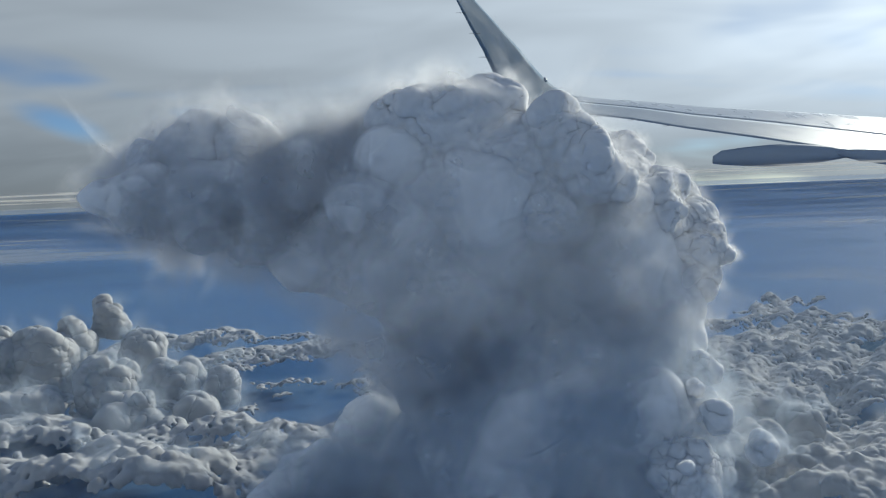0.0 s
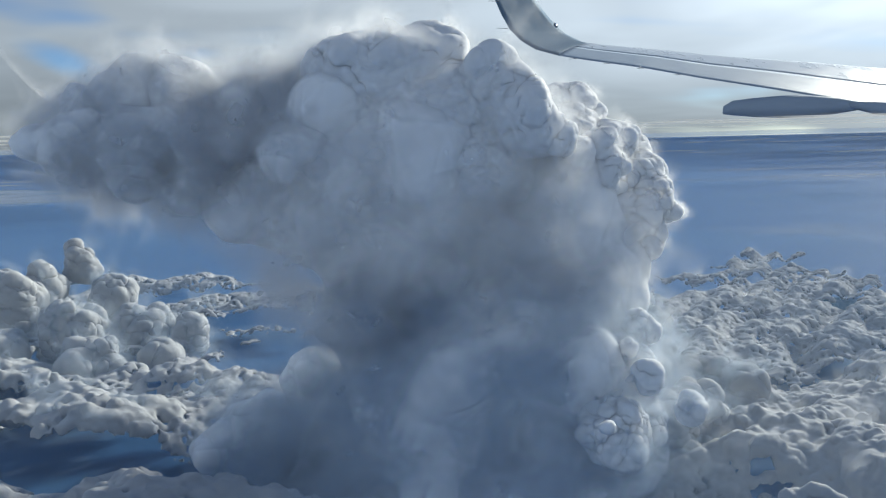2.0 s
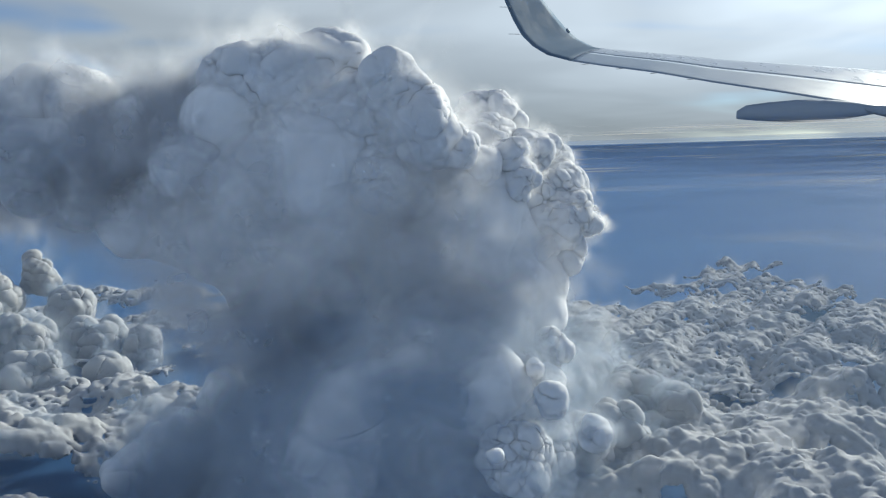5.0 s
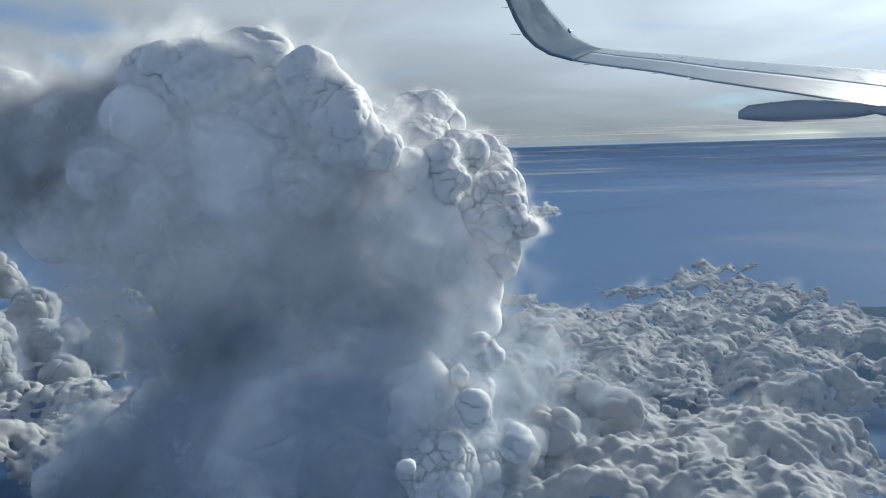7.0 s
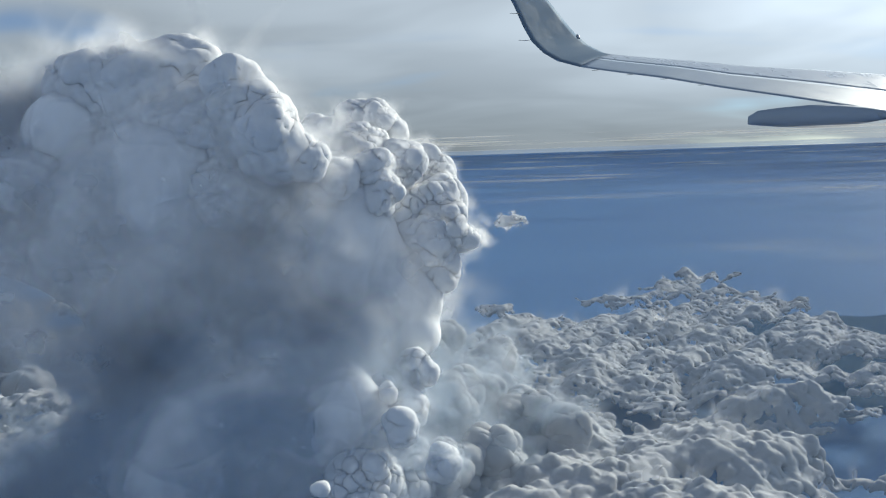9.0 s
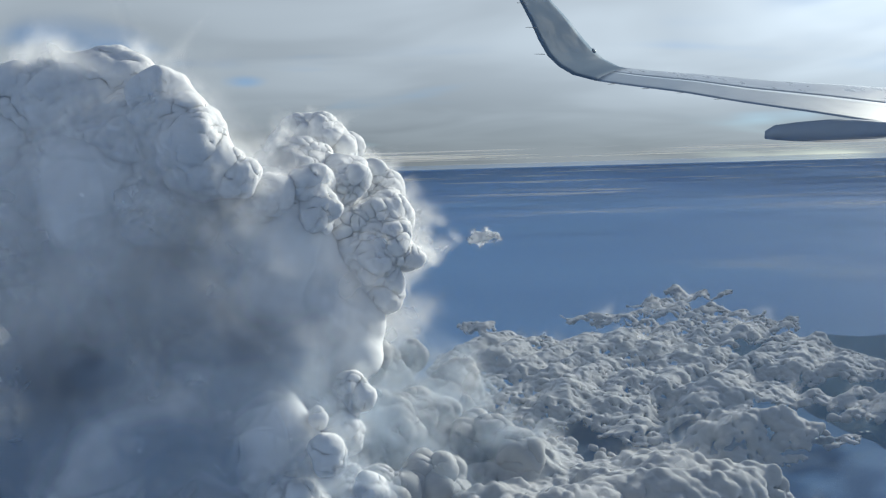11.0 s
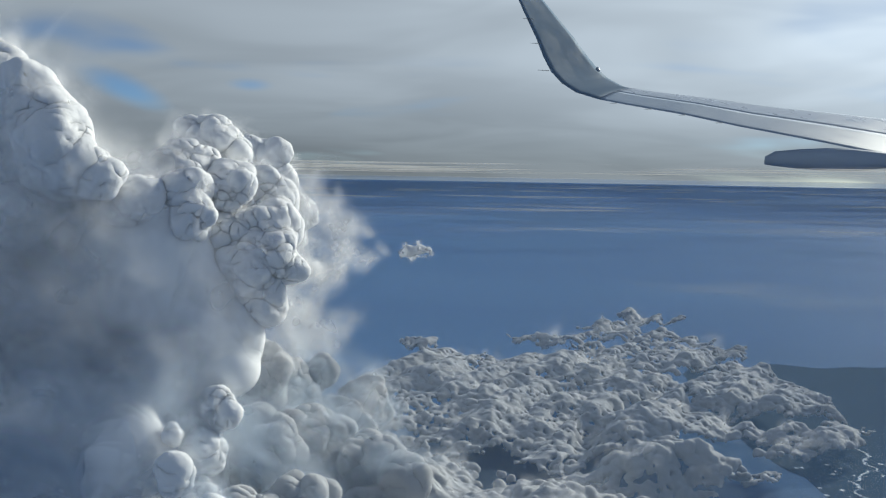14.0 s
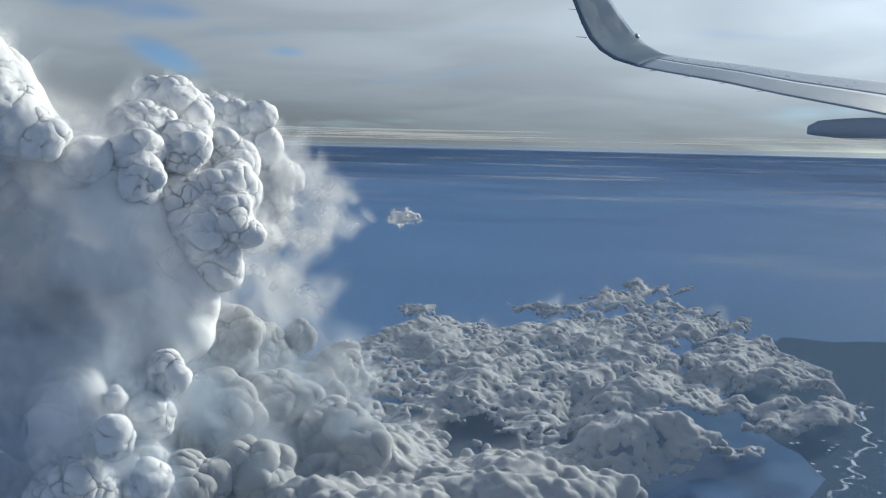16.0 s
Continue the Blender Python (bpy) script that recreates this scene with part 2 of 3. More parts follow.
def remeshed(vs, fs, voxel):
    """One closed skin of even quads round a soup of closed faces."""
    sides = fs.shape[1]
    me = bpy.data.meshes.new("raw")
    me.vertices.add(len(vs)), me.loops.add(sides * len(fs)), me.polygons.add(len(fs))
    me.vertices.foreach_set("co", vs.astype(np.float32).ravel())
    me.loops.foreach_set("vertex_index", fs.astype(np.int32).ravel())
    me.polygons.foreach_set("loop_start", np.arange(0, sides * len(fs), sides, dtype=np.int32))
    me.update(calc_edges=True)
    ob = new("raw", me)
    mod = ob.modifiers.new("skin", "REMESH")
    mod.mode, mod.voxel_size, mod.adaptivity = "VOXEL", voxel, 0.0
    done = bpy.data.meshes.new_from_object(ob.evaluated_get(bpy.context.evaluated_depsgraph_get()))
    v = np.zeros(3 * len(done.vertices), dtype=np.float32)
    done.vertices.foreach_get("co", v)
    f = np.zeros(len(done.loops), dtype=np.int32)
    done.loops.foreach_get("vertex_index", f)
    bpy.data.objects.remove(ob), bpy.data.meshes.remove(me), bpy.data.meshes.remove(done)
    return v.reshape(-1, 3).astype(float), f.reshape(-1, 4)


def merged(puffs, voxel):
    """One closed skin round all the puffs: vertices and quads."""
    vs = np.concatenate([BALL_V * p[3] + p[:3] for p in np.array(puffs)])
    return remeshed(vs, np.concatenate([BALL_F + i * len(BALL_V) for i in range(len(puffs))]), voxel)


def relaxed(v, f, times):
    for _ in range(times):
        acc, cnt = np.zeros_like(v), np.zeros(len(v))
        for k in range(4):
            a, b = f[:, k], f[:, (k + 1) % 4]
            for ax in range(3):
                acc[:, ax] += np.bincount(a, v[b, ax], len(v)) + np.bincount(b, v[a, ax], len(v))
            cnt += np.bincount(a, minlength=len(v)) + np.bincount(b, minlength=len(v))
        v = 0.5 * v + 0.5 * acc / np.maximum(cnt, 1)[:, None]
    return v


def billow(v, f, cells, salt, drift=0.0, soft=None):
    """Pushes a skin out into bubbles of the given (cell, height) sizes."""
    v = v + drift * np.stack([swell(v, 6.0, salt + 50 + k) for k in range(3)], axis=1)
    for i, (cell, height) in enumerate(cells):
        n = normals(v, f)
        warp = v + 0.3 * cell * np.stack([swell(v, 1.5 * cell, salt + 90 + 3 * i + k, 2) for k in range(3)], axis=1)
        h = height * bubbles(warp, cell, salt + 11 * i) * (0.35 + 0.65 * step(swell(v, 3.0 * cell, salt + 70 + i, 2), -0.4, 0.4))
        if soft is not None:
            h = h * soft(v)
        v = v + n * h[:, None]
    return v


def fractal(v, f, size, height, salt, octaves=4):
    return v + normals(v, f) * (height * swell(v, size, salt, octaves))[:, None]


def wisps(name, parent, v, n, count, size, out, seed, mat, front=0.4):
    """Many small dished vapour flakes added round a skin, turned loosely to -y, softening edges."""
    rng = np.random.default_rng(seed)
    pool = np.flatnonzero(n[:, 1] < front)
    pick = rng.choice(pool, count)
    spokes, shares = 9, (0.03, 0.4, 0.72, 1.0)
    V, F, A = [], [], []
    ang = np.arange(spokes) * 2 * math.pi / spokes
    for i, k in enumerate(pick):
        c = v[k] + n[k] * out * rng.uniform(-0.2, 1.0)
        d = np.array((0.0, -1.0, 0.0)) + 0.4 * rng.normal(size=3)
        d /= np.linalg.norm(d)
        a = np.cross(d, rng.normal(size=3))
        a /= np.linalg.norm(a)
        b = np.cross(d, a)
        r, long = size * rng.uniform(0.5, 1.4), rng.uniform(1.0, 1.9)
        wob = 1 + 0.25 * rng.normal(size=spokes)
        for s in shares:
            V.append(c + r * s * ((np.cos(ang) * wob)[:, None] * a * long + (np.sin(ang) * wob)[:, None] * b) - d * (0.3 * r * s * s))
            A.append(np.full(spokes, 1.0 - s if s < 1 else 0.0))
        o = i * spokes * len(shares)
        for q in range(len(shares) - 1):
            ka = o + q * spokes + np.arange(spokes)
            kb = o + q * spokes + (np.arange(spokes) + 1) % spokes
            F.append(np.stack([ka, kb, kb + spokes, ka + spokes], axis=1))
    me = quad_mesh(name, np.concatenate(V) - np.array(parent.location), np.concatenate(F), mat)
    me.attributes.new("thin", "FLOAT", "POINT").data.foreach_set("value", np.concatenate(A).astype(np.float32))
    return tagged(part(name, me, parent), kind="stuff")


def cloud_part(name, puffs, parent, mat, voxel, cells, seed, levels=1, count=8, share=0.5, smooth=6, drift=0.4, shrink=1.0, rough=None, fluff=None, label=""):
    """Puffs melted into one smooth body without clefts, then grown finer and finer billows."""
    rng = np.random.default_rng(seed)
    v, f = merged(budded([(x, y, z, r * shrink) for x, y, z, r in puffs], rng, levels, share, count), max(0.2, 2.0 * voxel))
    v, f = remeshed(relaxed(v, f, smooth), f, voxel)
    v = relaxed(v, f, 4)
    for size, height in rough or ():
        v = fractal(v, f, size, height, seed + 400)
    v = relaxed(billow(v, f, cells, seed * 13, drift), f, 2)
    ob = part(name, quad_mesh(name, v - np.array(parent.location), f, mat), parent, label)
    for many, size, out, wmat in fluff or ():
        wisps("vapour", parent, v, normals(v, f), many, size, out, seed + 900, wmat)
    return ob


# ---- ground ----
def disc(name, z, radius, mat, inner=0.0, centre=(19.0, 0.0), rings=24, spokes=96):
    v, f = [], []
    for i in range(rings + 1):
        r = inner + (radius - inner) * (i / rings) ** 2.5
        for k in range(spokes):
            a = 2 * math.pi * k / spokes
            v.append((centre[0] + max(r, 0.01) * math.sin(a), centre[1] + max(r, 0.01) * math.cos(a), z))
    for i in range(rings):
        for k in range(spokes):
            a, b = i * spokes + k, i * spokes + (k + 1) % spokes
            f.append((a, b, b + spokes, a + spokes))
    return new(name, quad_mesh(name, np.array(v), np.array(f)[:, ::-1], mat))


tagged(disc("water", 0.0, 4700.0, SEA), "deep blue sea under thick haze", "sea", kind="structure")

# dark land with an uneven coast, right of the cloud deck
land_v, land_f = [], []
for i in range(121):
    coast = 146 + 1.5 * math.sin(i * 0.35) + 2.2 * noise.noise((i * 0.21, 0.3, 0)) + (3.0 if i > 8 else 0)
    near = 20
    for k in range(61):
        shore = (1 - i / 120) * (5 * noise.noise((k * 0.13, 2.2, 5)) + 1.6 * noise.noise((k * 0.5, 7.2, 5)))
        land_v.append((62 + i * 1.6 + shore, near + (coast - near) * k / 60, 0.15 if k < 60 and i else 0.02))
for i in range(120):
    for k in range(60):
        a = i * 61 + k
        land_f.append((a, a + 61, a + 62, a + 1))
tagged(new("ground", quad_mesh("ground", np.array(land_v), np.array(land_f), LAND)), "dark hazy coastal land beside the sea", "land", kind="structure")


# a winding river and ponds that catch the light
river_v, river_f = [], []
COURSE = [(75.5, 112), (73.6, 104.6), (72.6, 101), (71.3, 97.4), (69.0, 95.5), (68.2, 92.5), (67.6, 90), (66.0, 88.1), (63.8, 85.3), (62, 83.5)]
for i in range(91):
    a, t = divmod(i / 10, 1) if i < 90 else (8, 1.0)
    (xa, ya), (xb, yb) = COURSE[int(a)], COURSE[int(a) + 1]
    x = xa + (xb - xa) * t + 0.5 * math.sin(i * 0.55) + 0.3 * math.sin(i * 1.3)
    y = ya + (yb - ya) * t + 0.35 * math.sin(i * 0.9)
    wide = 0.1 + 0.09 * math.sin(i * 0.37) ** 2
    river_v += [(x - wide, y, 0.2), (x + wide, y, 0.2)]
    if i:
        river_f.append((2 * i - 2, 2 * i - 1, 2 * i + 1, 2 * i))
river = tagged(new("river", quad_mesh("river", np.array(river_v), np.array(river_f), RIVER)), "thin winding river glinting in the sun", "river", kind="structure")
pond_rng = np.random.default_rng(61)
for i in range(34):
    px, py, pr = pond_rng.uniform(64, 74), pond_rng.uniform(84, 104), pond_rng.uniform(0.06, 0.26)
    ring = np.array([(px + pr * pond_rng.uniform(0.6, 1.3) * math.cos(a * math.pi / 4), py + pr * pond_rng.uniform(0.6, 1.6) * math.sin(a * math.pi / 4), 0.21) for a in range(8)])
    tagged(new("pond", quad_mesh("pond", ring, np.array([(0, 1, 2, 3), (0, 3, 4, 7), (7, 4, 5, 6)]), RIVER)), "small pond glinting on dark land", "pond", "ponds on the land")

# ---- cloud deck ----
def inside(x, y, corners):
    """Distance to the edge of a polygon: positive within."""
    hit, best = np.zeros(len(x), dtype=bool), np.full(len(x), 1e9)
    for (x0, y0), (x1, y1) in zip(corners, corners[1:] + corners[:1]):
        t = np.clip(((x - x0) * (x1 - x0) + (y - y0) * (y1 - y0)) / ((x1 - x0) ** 2 + (y1 - y0) ** 2), 0, 1)
        best = np.minimum(best, np.hypot(x - x0 - t * (x1 - x0), y - y0 - t * (y1 - y0)))
        hit ^= ((y0 > y) != (y1 > y)) & (x < (x1 - x0) * (y - y0) / (y1 - y0 + 1e-9) + x0)
    return np.where(hit, best, -best)


def deck(name, corners, holes, box, many, label, seed, base=6.4, rise=4.8, torn=2.4, fluff=((260, 1.3, 0.15, WISP),), voxel=0.155):
    """A level field of cumulus: thousands of puffs of mixed size, grown into one skin."""
    rng = np.random.default_rng(seed)
    x0, x1, y0, y1 = box
    p = np.stack([rng.uniform(x0, x1, many), y0 + (y1 - y0) * rng.uniform(0, 1, many), np.zeros(many)], axis=1)
    edge = inside(p[:, 0], p[:, 1], corners) + 5.0 * swell(p, 14.0, seed, 5) + 2.2 * swell(p, 4.0, seed + 4, 4)
    edge = np.minimum(edge, torn + 9.0 * swell(p * (0.7, 1.3, 1.0), 11.0, seed + 6, 4))
    for hx, hy, rx, ry in holes:
        edge = np.minimum(edge, (np.hypot((p[:, 0] - hx) / rx, (p[:, 1] - hy) / ry) - 1) * min(rx, ry) + 3.5 * swell(p, 6.0, seed + 3, 4))
    p, edge = p[edge > 0], edge[edge > 0]
    nearness = step(-p[:, 1], -105, -60)
    clump = step(swell(p, 8.0, seed + 9, 3), -0.35, 0.45)
    u = rng.uniform(0, 1, len(p))
    r = (0.19 + 0.06 * clump + (0.12 + 0.3 * clump * nearness) * u ** 6) * (0.75 + 0.25 * step(edge, 0, 2))
    bent = p + 2.0 * np.stack([swell(p, 9.0, seed + 60 + k, 2) for k in range(3)], axis=1)
    rolls = 0.4 * np.sin((bent[:, 0] * 0.83 - bent[:, 1] * 0.55) * 2 * math.pi / 4.2) * (1 - nearness)
    along, across = (bent[:, 0] - 47) * 0.56 + (bent[:, 1] - 98) * 0.83, (bent[:, 0] - 47) * 0.83 - (bent[:, 1] - 98) * 0.56
    rolls = rolls - 1.2 * np.exp(-(across / 1.2) ** 2) * step(14 - np.abs(along), 0, 5)
    heaps = (0.25 + 1.9 * nearness) * np.maximum(bubbles(bent, 6.5, seed + 21), 0) * (0.3 + clump) + (0.25 + 0.7 * nearness) * np.maximum(bubbles(bent, 2.8, seed + 22), 0) + 0.3 * bubbles(bent, 1.3, seed + 23) + 0.25 * bubbles(bent, 0.8, seed + 24)
    z = base - 1.9 + rise * step(p[:, 1], 80, 138) + 0.5 * swell(p, 25.0, seed + 1) + (0.5 + 1.2 * nearness) * clump + heaps + rolls - 0.9 * (1 - step(edge, 0, 4)) + 0.25 * r * rng.normal(size=len(p))
    at = np.stack([p[:, 0], p[:, 1], z], axis=1)
    v, f = remeshed((at[:, None] + r[:, None, None] * TINY_V).reshape(-1, 3), (TINY_F + len(TINY_V) * np.arange(len(at))[:, None, None]).reshape(-1, 3), voxel)
    f = f[normals(v, f)[f[:, 0], 2] > -0.8]
    used = np.unique(f)
    back = np.full(len(v), -1)
    back[used] = np.arange(len(used))
    v, f = v[used], back[f]
    v = fractal(relaxed(v, f, 3), f, 1.2, 0.2, seed + 31, 4)
    v = billow(v, f, ((0.6, 0.18), (0.34, 0.12)), seed + 7, 0.2)
    v = relaxed(v, f, 1)
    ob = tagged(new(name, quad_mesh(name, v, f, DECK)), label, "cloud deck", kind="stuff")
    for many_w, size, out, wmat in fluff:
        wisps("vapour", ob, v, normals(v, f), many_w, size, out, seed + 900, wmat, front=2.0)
    return ob


deck("cloud_deck", [(12, 40), (10, 80), (20, 119), (36, 128), (46, 134), (56, 137), (62, 132), (63, 121), (60, 113), (68, 103), (67, 88), (56, 82), (52, 74), (44, 72), (44, 66), (58, 64), (62, 40)],
     [(60, 72, 10, 5), (34, 73, 4.5, 4.5)], (8, 72, 44, 146), 90000, "sunlit white deck of lumpy cumulus over the sea", 300)
deck("cloud_field", [(-80, 40), (-92, 150), (-58, 149), (-27, 145), (-13, 126), (-4, 114), (-6, 100), (-10, 84), (-10, 74), (-4, 66), (0, 40)],
     [(-19, 98, 7.0, 11), (-27, 77, 5, 2.2)], (-90, 2, 44, 152), 105000, "shaded grey cumulus field torn into rolls", 520, base=5.6, rise=1.5, torn=1.2, voxel=0.19, fluff=((220, 2.4, 0.4, SHADED),))

# ---- towering cloud ----
tower = thing("towering_cloud", (5.0, 58.0, 6.0), "huge shaded grey-blue cumulus tower with bright sunlit edges", "cloud")
CROWN = [(-1.9, 58, 33.4, 3.7), (-1.6, 58, 34.9, 2.2), (3.1, 57, 35.0, 2.2), (1.0, 57, 33.8, 3.2), (7.7, 54.5, 33.7, 2.0), (9.1, 54, 31.9, 2.2), (10.0, 54, 30.2, 1.8), (4.3, 57, 31.0, 4.7), (-0.1, 58, 29.4, 5.0), (-4.6, 58, 31.4, 2.3), (6.5, 56, 28.5, 3.7), (10.8, 53.8, 30.8, 1.3)]
BODY = [(11.5, 59, 26.6, 4.6), (4.4, 59, 26.8, 7.2), (-3.6, 60, 26.9, 6.8), (-9.5, 60, 27.5, 5.2), (13.6, 61, 23.6, 4.2), (9.3, 60, 21.6, 6.6), (14, 60, 20.7, 3.7), (1.2, 60, 21, 6.8), (7.9, 58, 15.8, 6.2), (11.8, 57, 16.8, 4.2),
        (0.4, 60, 15.4, 4.6), (4, 57, 10.8, 7.4), (12.6, 55, 12.9, 4.2), (4, 57, 4, 8), (13, 54, 7, 5), (16.8, 60.5, 22.8, 2.2), (16.4, 60.5, 20.5, 2.2), (15.6, 59, 18, 2.4)]
SHELF = [(-25.5, 58, 30.5, 0.8), (-23.9, 58, 30.4, 1.5), (-21.1, 58, 30, 2.6), (-17.1, 58, 29, 3.4), (-11.5, 58, 28.6, 4.0), (-5.4, 58, 28.5, 4.2), (-21.4, 60, 32.6, 2.0), (-17.6, 60, 33, 2.7), (-13.8, 60, 33, 2.6), (-9.2, 58, 32.3, 2.0), (-7.0, 60, 32.6, 2.4)]
FLANK = [(12.9, 65, 32.4, 1.5), (14.4, 64.5, 32.3, 1.2), (15.3, 65, 31.3, 1.0), (13.4, 66, 30.3, 1.8), (11.3, 54, 30.2, 1.1), (12.6, 56, 28.4, 1.3), (15.0, 58, 28.9, 1.3), (15.5, 57.5, 27.5, 1.1), (17.9, 64, 28.1, 1.6), (16.2, 61, 28.9, 1.5), (18.6, 62, 26.5, 1.6), (19.1, 61, 24.9, 1.5), (17.7, 60, 24.2, 1.6), (20.2, 61.5, 24.2, 0.9), (14.4, 58, 26.8, 1.5), (13.2, 61, 29.8, 2.0), (18.3, 61, 22.6, 1.5), (15.5, 62, 25, 3.0)]
FOOT = [(-6.8, 66, 9.9, 2.9), (-4.6, 64, 9.2, 3.6), (-10.9, 65, 6.6, 3.2), (-13.5, 66, 7.6, 1.5), (-13.9, 63, 5.6, 2.4), (-1.1, 62, 10.6, 2.8), (-3.1, 62, 5.3, 5.6)]
TURRETS = [(17.2, 56, 17.0, 0.8), (17.7, 56, 16.3, 0.7), (16.0, 52.8, 16.2, 0.55), (16.7, 55, 14.6, 1.1), (17.0, 51, 14.6, 0.75), (15.3, 56, 15.1, 1.5), (13.4, 45.6, 13.4, 0.4), (15, 51, 10.8, 2.2), (17, 54, 11, 2.0), (19.5, 50, 13.0, 0.8)]
SHOULDER = [(18.1, 79, 13.2, 1.3), (16.2, 76, 12.8, 2.2), (14.5, 72, 14.5, 2.5), (22.3, 76, 11, 2.0), (19.4, 68, 10.8, 2.6), (17.7, 62, 11.8, 2.4), (24.1, 66, 10, 2.1), (21.7, 58, 10.2, 2.2), (18.9, 55, 10.5, 2.0), (26.9, 64, 9.3, 1.7), (20, 72, 8, 4), (20, 62, 6, 4)]
cloud_part("body", BODY, tower, SOFT, 0.22, ((3.5, 0.5), (1.8, 0.2)), 21, smooth=10, drift=0.9, shrink=0.86, rough=((5.0, 0.7),), fluff=((160, 2.2, 0.9, WISP),))
cloud_part("crown", CROWN, tower, CROWNED, 0.11, ((1.7, 0.34), (0.9, 0.24), (0.5, 0.15), (0.3, 0.09)), 22, shrink=0.82, drift=0.5, smooth=22, rough=((3.5, 0.6), (1.6, 0.4), (0.7, 0.16)), fluff=((260, 1.0, 0.3, MILKY), (150, 1.9, 0.5, MILKY)))
cloud_part("shelf", SHELF, tower, SOFT, 0.17, ((1.8, 0.3), (0.9, 0.2), (0.4, 0.08)), 23, smooth=8, drift=0.8, shrink=0.86, rough=((4.0, 1.1), (1.6, 0.4)), fluff=((330, 1.9, 0.8, WISP),), label="dark soft shelf of cloud")
cloud_part("flank", FLANK, tower, CLOUD, 0.085, ((1.2, 0.3), (0.65, 0.26), (0.36, 0.17), (0.2, 0.09)), 24, count=14, share=0.45, shrink=0.88, smooth=14, drift=0.4, rough=((2.4, 0.6), (1.0, 0.3), (0.5, 0.12)), fluff=((330, 0.8, 0.25, MILKY),), label="brightly sunlit knobbly flank")
cloud_part("foot", FOOT, tower, SOFT, 0.15, ((1.6, 0.4), (0.8, 0.26), (0.4, 0.13)), 25, shrink=0.86, rough=((3.0, 0.8), (1.2, 0.35)), fluff=((70, 1.3, 0.6, MILKY), (50, 2.2, 0.8, SHADED)))
cloud_part("turret", TURRETS, tower, CLOUD, 0.08, ((0.9, 0.4), (0.5, 0.28), (0.26, 0.15)), 26, count=14, share=0.45, smooth=8, shrink=0.84, rough=((1.3, 0.5), (0.6, 0.25)), fluff=((200, 0.9, 0.3, WISP), (130, 1.3, 0.4, SHADED)), label="small sunlit turrets")
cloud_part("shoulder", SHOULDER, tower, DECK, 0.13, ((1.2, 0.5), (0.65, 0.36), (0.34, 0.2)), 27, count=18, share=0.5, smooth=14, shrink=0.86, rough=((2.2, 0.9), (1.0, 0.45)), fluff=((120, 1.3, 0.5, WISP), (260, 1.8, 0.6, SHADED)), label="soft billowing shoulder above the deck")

# ---- clouds behind and beside ----
behind = thing("cumulus_cloud", (12.0, 90.0, 20.0), "grey-white cumulus head behind the tower", "cloud")
HEADS = [(11.3, 89, 31.6, 1.5), (9.1, 89, 32.3, 1.5), (6.9, 89, 32.0, 1.6), (5.4, 90, 30.5, 3.0), (9.4, 90, 28.5, 3.0), (11.5, 91, 25.7, 3.0), (8, 90, 23, 5)]
cloud_part("head", HEADS, behind, CLOUD, 0.14, ((1.2, 0.4), (0.6, 0.26), (0.32, 0.13)), 31, smooth=2, shrink=0.84, rough=((2.4, 0.7), (1.0, 0.3)), fluff=((160, 0.9, 0.4, MILKY),))
VEIL = [(14.9, 88, 26.6, 2.2), (17.5, 90, 24.2, 1.8), (19.6, 90, 23.2, 1.2), (21.1, 90, 22.4, 0.7), (15.5, 90, 22.5, 2.4), (14.2, 85, 19.8, 2.3), (17.7, 88, 16.6, 0.9), (16, 86, 15.5, 2.0), (14.1, 80, 16.5, 2.6)]
rng = np.random.default_rng(77)
vv, vf = merged(VEIL, 0.4)
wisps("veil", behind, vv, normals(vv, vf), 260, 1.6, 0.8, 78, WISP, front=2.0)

MIST = [(19, 62, 11, 3.0), (22, 68, 10, 2.6), (17, 70, 13, 3.0), (24, 74, 9.5, 2.4), (18, 58, 17, 2.0), (18, 57, 21, 1.6), (14, 78, 14, 3.0)]
vv, vf = merged(MIST, 0.4)
wisps("mist", tower, vv, normals(vv, vf), 24, 2.0, 0.8, 79, WISP, front=2.0)

# bluish dark wisps paint shade over the tower's lower front
LOWER_SHADE = [(4, 54, 12, 5), (10, 53.5, 12, 4), (0, 55, 16, 4), (8, 53.5, 17, 4), (12, 53, 8, 4), (2, 53, 7, 5), (13, 55, 17, 2.5), (-6, 60, 7, 5), (-3, 57, 9, 4)]
vv, vf = merged(LOWER_SHADE, 0.4)
wisps("shade_tinted_vapour", tower, vv, normals(vv, vf), 260, 3.2, 0.8, 81, SHADED, front=0.2)
# pale wisps lighten the tower's upper front by their tint
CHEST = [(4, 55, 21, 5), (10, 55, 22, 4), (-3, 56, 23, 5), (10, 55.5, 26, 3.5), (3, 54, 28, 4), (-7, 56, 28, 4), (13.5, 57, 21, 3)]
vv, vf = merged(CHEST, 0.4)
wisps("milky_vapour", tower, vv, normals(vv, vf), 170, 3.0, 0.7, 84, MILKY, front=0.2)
# greyed wisps paint the shelf's shade
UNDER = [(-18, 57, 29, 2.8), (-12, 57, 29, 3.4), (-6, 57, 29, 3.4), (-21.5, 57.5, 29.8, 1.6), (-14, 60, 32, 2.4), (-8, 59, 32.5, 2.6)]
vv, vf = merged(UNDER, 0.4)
wisps("shade_tinted_vapour", tower, vv, normals(vv, vf), 170, 2.6, 0.6, 82, DUSK, front=0.3)
# more shade painted with bluish wisps by the tower's right base
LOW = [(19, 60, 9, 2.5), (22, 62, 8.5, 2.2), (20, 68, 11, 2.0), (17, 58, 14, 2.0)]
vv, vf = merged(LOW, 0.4)
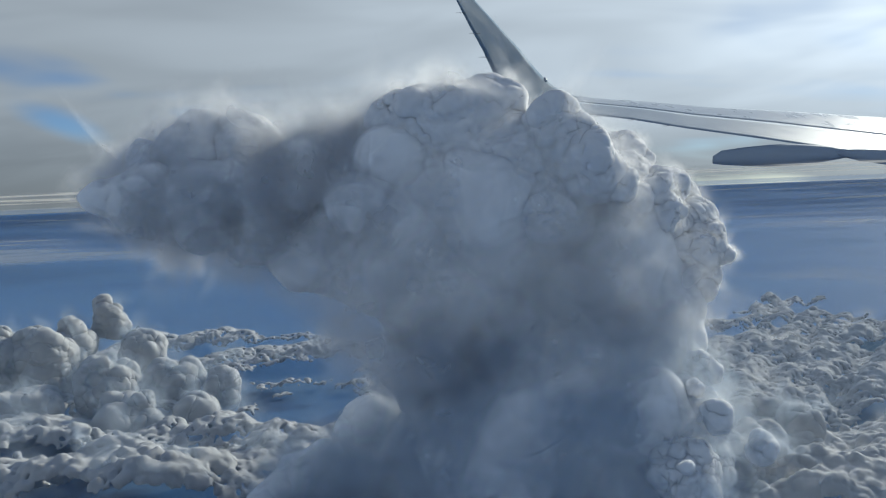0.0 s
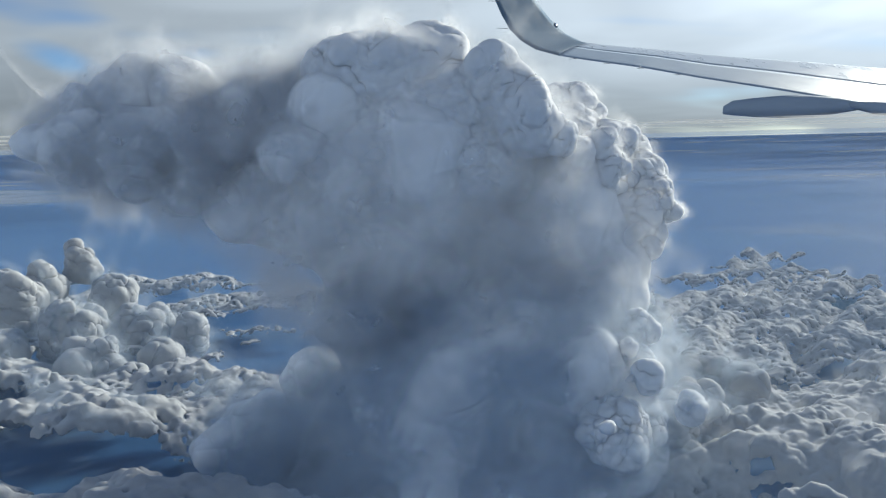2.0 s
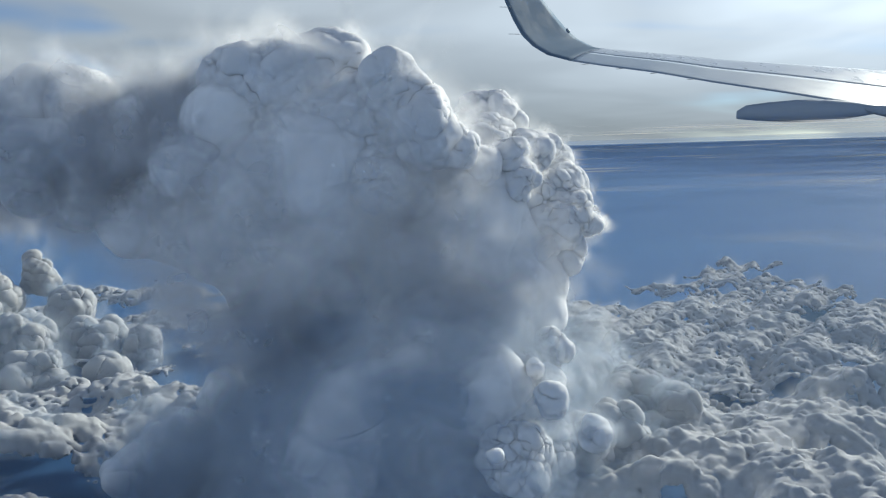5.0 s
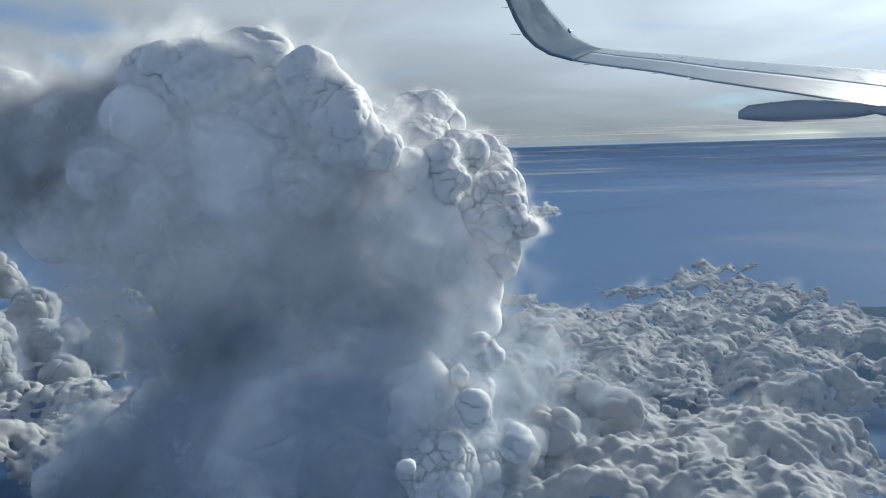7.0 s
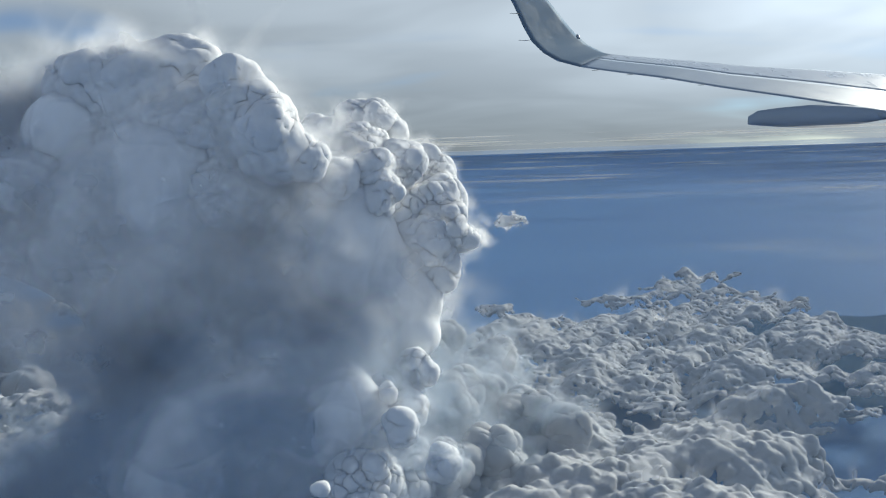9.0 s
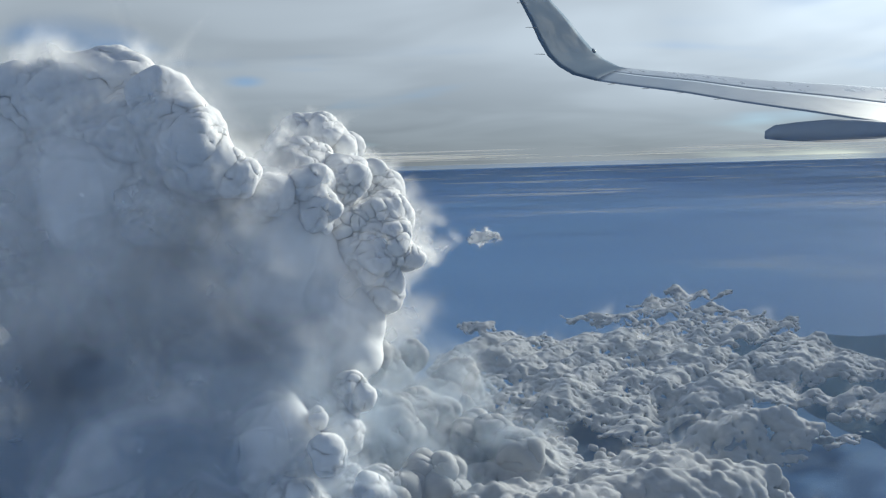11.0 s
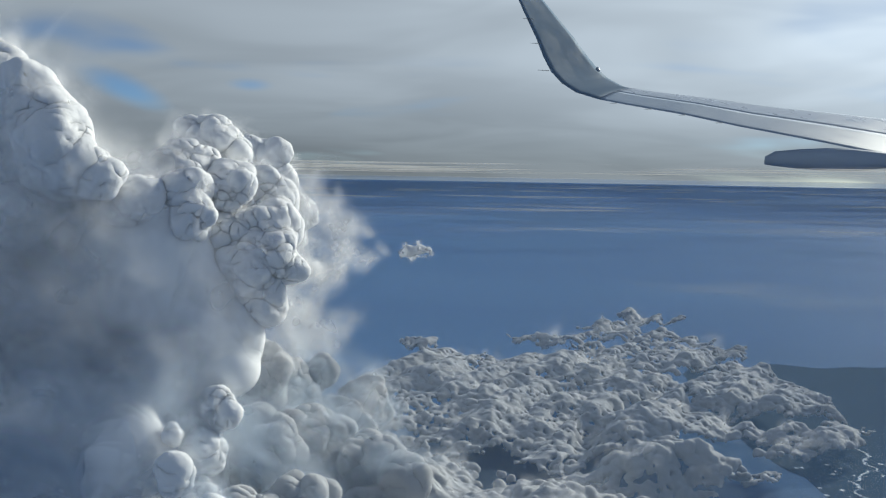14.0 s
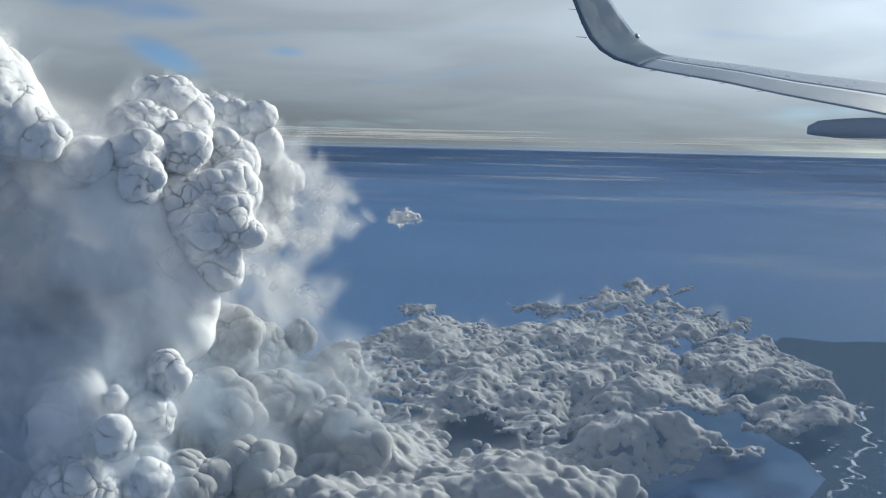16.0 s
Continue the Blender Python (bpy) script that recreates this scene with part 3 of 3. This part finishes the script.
wisps("shade_tinted_vapour", tower, vv, normals(vv, vf), 60, 2.2, 0.8, 83, SHADED, front=2.0)

heap = thing("cumulus_cloud", (-45.0, 100.0, 6.0), "heaped grey cumulus with pale turret tops", "cloud")
TOPS = [(-50.4, 116, 15.5, 1.0), (-48.8, 115, 13.2, 2.2), (-52.5, 110, 10.7, 3.3), (-43.3, 112, 9.2, 3.2), (-53.7, 105, 9.4, 4.4), (-59.9, 104, 9, 6)]
SLOPE = [(-42.9, 98, 7.0, 4.2), (-36.4, 104, 6.0, 3.3), (-30.6, 104, 5, 2.6), (-37.1, 90, 5.2, 3.2), (-50, 92, 5.5, 4.0), (-31, 95, 4.6, 2.2)]
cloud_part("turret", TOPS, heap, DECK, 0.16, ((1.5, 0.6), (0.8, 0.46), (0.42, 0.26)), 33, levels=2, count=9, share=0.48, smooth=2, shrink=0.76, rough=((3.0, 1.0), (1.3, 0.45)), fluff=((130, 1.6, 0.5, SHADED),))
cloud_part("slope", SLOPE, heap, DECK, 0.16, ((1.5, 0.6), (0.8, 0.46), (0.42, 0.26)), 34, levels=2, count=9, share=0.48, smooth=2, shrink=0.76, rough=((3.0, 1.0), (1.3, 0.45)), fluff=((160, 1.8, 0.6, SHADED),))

scrap = thing("cloud_scrap", (24.3, 95.0, 22.0), "small lone bright white scrap of cloud", "cloud")
cloud_part("scrap", [(23.6, 95, 22.3, 0.6), (24.6, 95, 22.45, 0.5), (25.5, 95, 22.45, 0.32), (22.8, 95, 22.0, 0.35)], scrap, CLOUD, 0.06, ((0.5, 0.1), (0.25, 0.05)), 35, smooth=1, drift=0.1, fluff=((30, 0.4, 0.2, FRAY),))

# ---- thin far sheets of cloud ----
tagged(disc("stratus_sheet", 44.0, 3600.0, sheet_material("high_streaks", (0.003, 0.004, 1), 0.47, 0.58, 0.8, (1.0, 0.95, 0.86), detail=3.0), 900.0), "thin pale streaks of high stratus", "cloud sheet", kind="stuff")
tagged(disc("stratus_sheet", 27.6, 3600.0, sheet_material("level_streaks", (0.005, 0.006, 1), 0.47, 0.56, 0.6, detail=3.0), 1300.0), "bright level streaks of stratus near the horizon", "cloud sheet", kind="stuff")
TIP = [(20.6, 61.8, 24.1, 0.7), (21.3, 62, 24.0, 0.5), (21.9, 62, 23.95, 0.3)]
vv, vf = merged(TIP, 0.1)
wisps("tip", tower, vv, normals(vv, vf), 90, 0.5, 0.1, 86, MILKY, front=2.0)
tagged(disc("stratus_sheet", 8.0, 2500.0, sheet_material("low_patches", (0.006, 0.01, 1), 0.49, 0.64, 0.5, (0.85, 0.8, 0.7), detail=6.0), 170.0), "thin cream patches of low cloud over the sea", "cloud sheet", kind="stuff")

# tinted level sheets stand in for distance haze over the sea
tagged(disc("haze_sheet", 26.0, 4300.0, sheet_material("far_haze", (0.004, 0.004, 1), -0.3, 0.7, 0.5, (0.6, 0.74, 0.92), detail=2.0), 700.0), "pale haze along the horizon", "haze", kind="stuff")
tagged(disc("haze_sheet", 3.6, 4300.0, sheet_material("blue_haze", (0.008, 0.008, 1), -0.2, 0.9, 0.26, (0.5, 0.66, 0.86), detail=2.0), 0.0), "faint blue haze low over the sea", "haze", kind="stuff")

# faint blue sheets, stacked to imitate aerial haze growing downwards
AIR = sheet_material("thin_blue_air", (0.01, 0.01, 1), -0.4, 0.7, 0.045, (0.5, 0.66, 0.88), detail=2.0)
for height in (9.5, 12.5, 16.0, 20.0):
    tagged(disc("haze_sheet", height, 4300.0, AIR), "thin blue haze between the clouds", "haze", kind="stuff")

# ---- wing ----
wing = thing("aircraft_wing", (408.8, 3652.2, 481.9), "pale grey airliner wing with upswept winglet", "wing")
wing.rotation_mode = "QUATERNION"
wing.rotation_quaternion = look((9.425, 1.707, 29.858), (9.346, 3.689, 29.603), -1.3).to_quaternion()
K, AXIS = 2.4245, 3544.0


def wing_point(x, z, deep):
    """A place on the wing: x outboard to inboard, z up, in wing units; deep: forward of the trailing edge."""
    d = deep * K
    grow = 1 + d / AXIS
    return ((x + 216) * K * grow - 216 * K, (z + 381) * K * grow - 381 * K, -d)


# spanwise stations: trailing edge (x, z), leading edge (x, z), chord in depth
STATIONS = [(-188, 220, -176, 226, 30), (-159, 149, -124, 149, 60), (-138, 105, -86, 105, 80), (-115, 60, -47, 60, 100), (-100, 25, -22, 27, 115), (-85, -2, -3, 5, 130), (-65, -22, 14, -10, 145), (-40, -37, 42, -24, 155),
            (0, -48, 63, -28, 165), (50, -56, 100, -32, 175), (150, -70, 200, -41, 190), (250, -88, 290, -50, 205), (390, -110, 430, -60, 225), (568, -140, 600, -74, 250), (760, -172, 790, -90, 280)]


def section(st, lo, hi, thick, count=9):
    """A ring round the wing between two shares of the chord."""
    tx, tz, lx, lz, deep = st
    dx, dz = lx - tx, lz - tz
    ln = math.hypot(dx, dz)
    up = (-dz / ln, dx / ln)
    pts = []
    for side in (1, -1):
        for i in range(count):
            s = i / (count - 1)
            c = lo + (hi - lo) * (s if side > 0 else 1 - s)
            t = thick * deep * 0.12 * (math.sqrt(max(1 - c, 0)) * 2.2 * c ** 0.7 + 0.04) * side * 0.28
            pts.append(wing_point(tx + dx * c + up[0] * t, tz + dz * c + up[1] * t, deep * c))
    return pts


def skin(name, stations, lo, hi, mat, label="", thick=1.0):
    bm = bmesh.new()
    rings = [[bm.verts.new(p) for p in section(s, lo, hi, thick)] for s in stations]
    for a, b in zip(rings, rings[1:]):
        for k in range(len(a)):
            bm.faces.new((a[k], a[(k + 1) % len(a)], b[(k + 1) % len(a)], b[k]))
    bm.faces.new(rings[0]), bm.faces.new(rings[-1][::-1])
    bmesh.ops.recalc_face_normals(bm, faces=bm.faces)
    me = bpy.data.meshes.new(name)
    bm.to_mesh(me)
    bm.free()
    me.materials.append(mat)
    for p in me.polygons:
        p.use_smooth = len(p.vertices) == 4
    return part(name, me, wing, label)


def between(stations, n):
    out = []
    for a, b in zip(stations, stations[1:]):
        for i in range(n):
            s = i / n
            out.append(tuple(u + (v - u) * s for u, v in zip(a, b)))
    return out + [stations[-1]]


def tube(name, rings, mat, parent, label=""):
    """A round body along x: rings of (x, z, deep, half height, half depth)."""
    bm = bmesh.new()
    loops = []
    for x, z, deep, rz, rd in rings:
        loops.append([bm.verts.new(wing_point(x, z + rz * math.cos(2 * math.pi * k / 16), deep + rd * math.sin(2 * math.pi * k / 16))) for k in range(16)])
    for a, b in zip(loops, loops[1:]):
        for k in range(16):
            bm.faces.new((a[k], a[(k + 1) % 16], b[(k + 1) % 16], b[k]))
    bm.faces.new(loops[0]), bm.faces.new(loops[-1][::-1])
    bmesh.ops.recalc_face_normals(bm, faces=bm.faces)
    me = bpy.data.meshes.new(name)
    bm.to_mesh(me)
    bm.free()
    me.materials.append(mat)
    for p in me.polygons:
        p.use_smooth = len(p.vertices) == 4
    return part(name, me, parent, label)


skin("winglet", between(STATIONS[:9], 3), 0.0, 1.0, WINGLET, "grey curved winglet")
skin("aileron", between(STATIONS[8:], 4), 0.0, 0.5, PAINT)
skin("seam", between(STATIONS[9:12], 4), 0.5, 0.512, DARK, "dark hinge seam", 0.9)
skin("joint", between(STATIONS[8:10], 4), 0.5, 0.512, PAINT)
skin("joint", between(STATIONS[11:], 4), 0.5, 0.512, PAINT)
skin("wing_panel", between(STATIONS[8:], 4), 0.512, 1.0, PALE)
tube("fairing", [(292, -150, -6, 1, 1), (293, -146, -6, 7, 7), (310, -142, -6, 13, 10), (350, -141, -6, 17, 13), (400, -140, -6, 20, 15), (450, -139, -4, 19, 15), (500, -138, 0, 14, 12), (535, -138, 4, 8, 8), (560, -138, 8, 2, 2)], FAIRING, wing, "grey canoe shaped flap fairing")
tube("fairing", [(515, -136, -3, 1, 1), (517, -137, -3, 5, 5), (560, -142, -3, 11, 9), (640, -150, 0, 16, 12), (720, -162, 4, 12, 10), (780, -172, 8, 2, 2)], FAIRING, wing, "grey canoe shaped flap fairing")
tube("notch", [(-9, 6, 130, 3, 3), (-4, 6, 131, 4, 4), (0, 4, 131, 2, 2)], PALE, wing, "small pale light fitting on the winglet edge")
for x, z, ln in ((-108, 48, 15), (-93, 0, 15), (-124, 92, 15), (-146, 130, 15)):
    tube("static_wick", [(x - ln, z + 0.5, -1, 0.35, 0.35), (x + 4, z, 0, 0.6, 0.6)], DARK, wing)
for x, z in ((30, -53.5), (90, -62), (150, -70.5), (215, -82)):
    tube("static_wick", [(x - 9, z - 1, -2, 0.35, 0.35), (x + 3, z, 0, 0.6, 0.6)], DARK, wing)
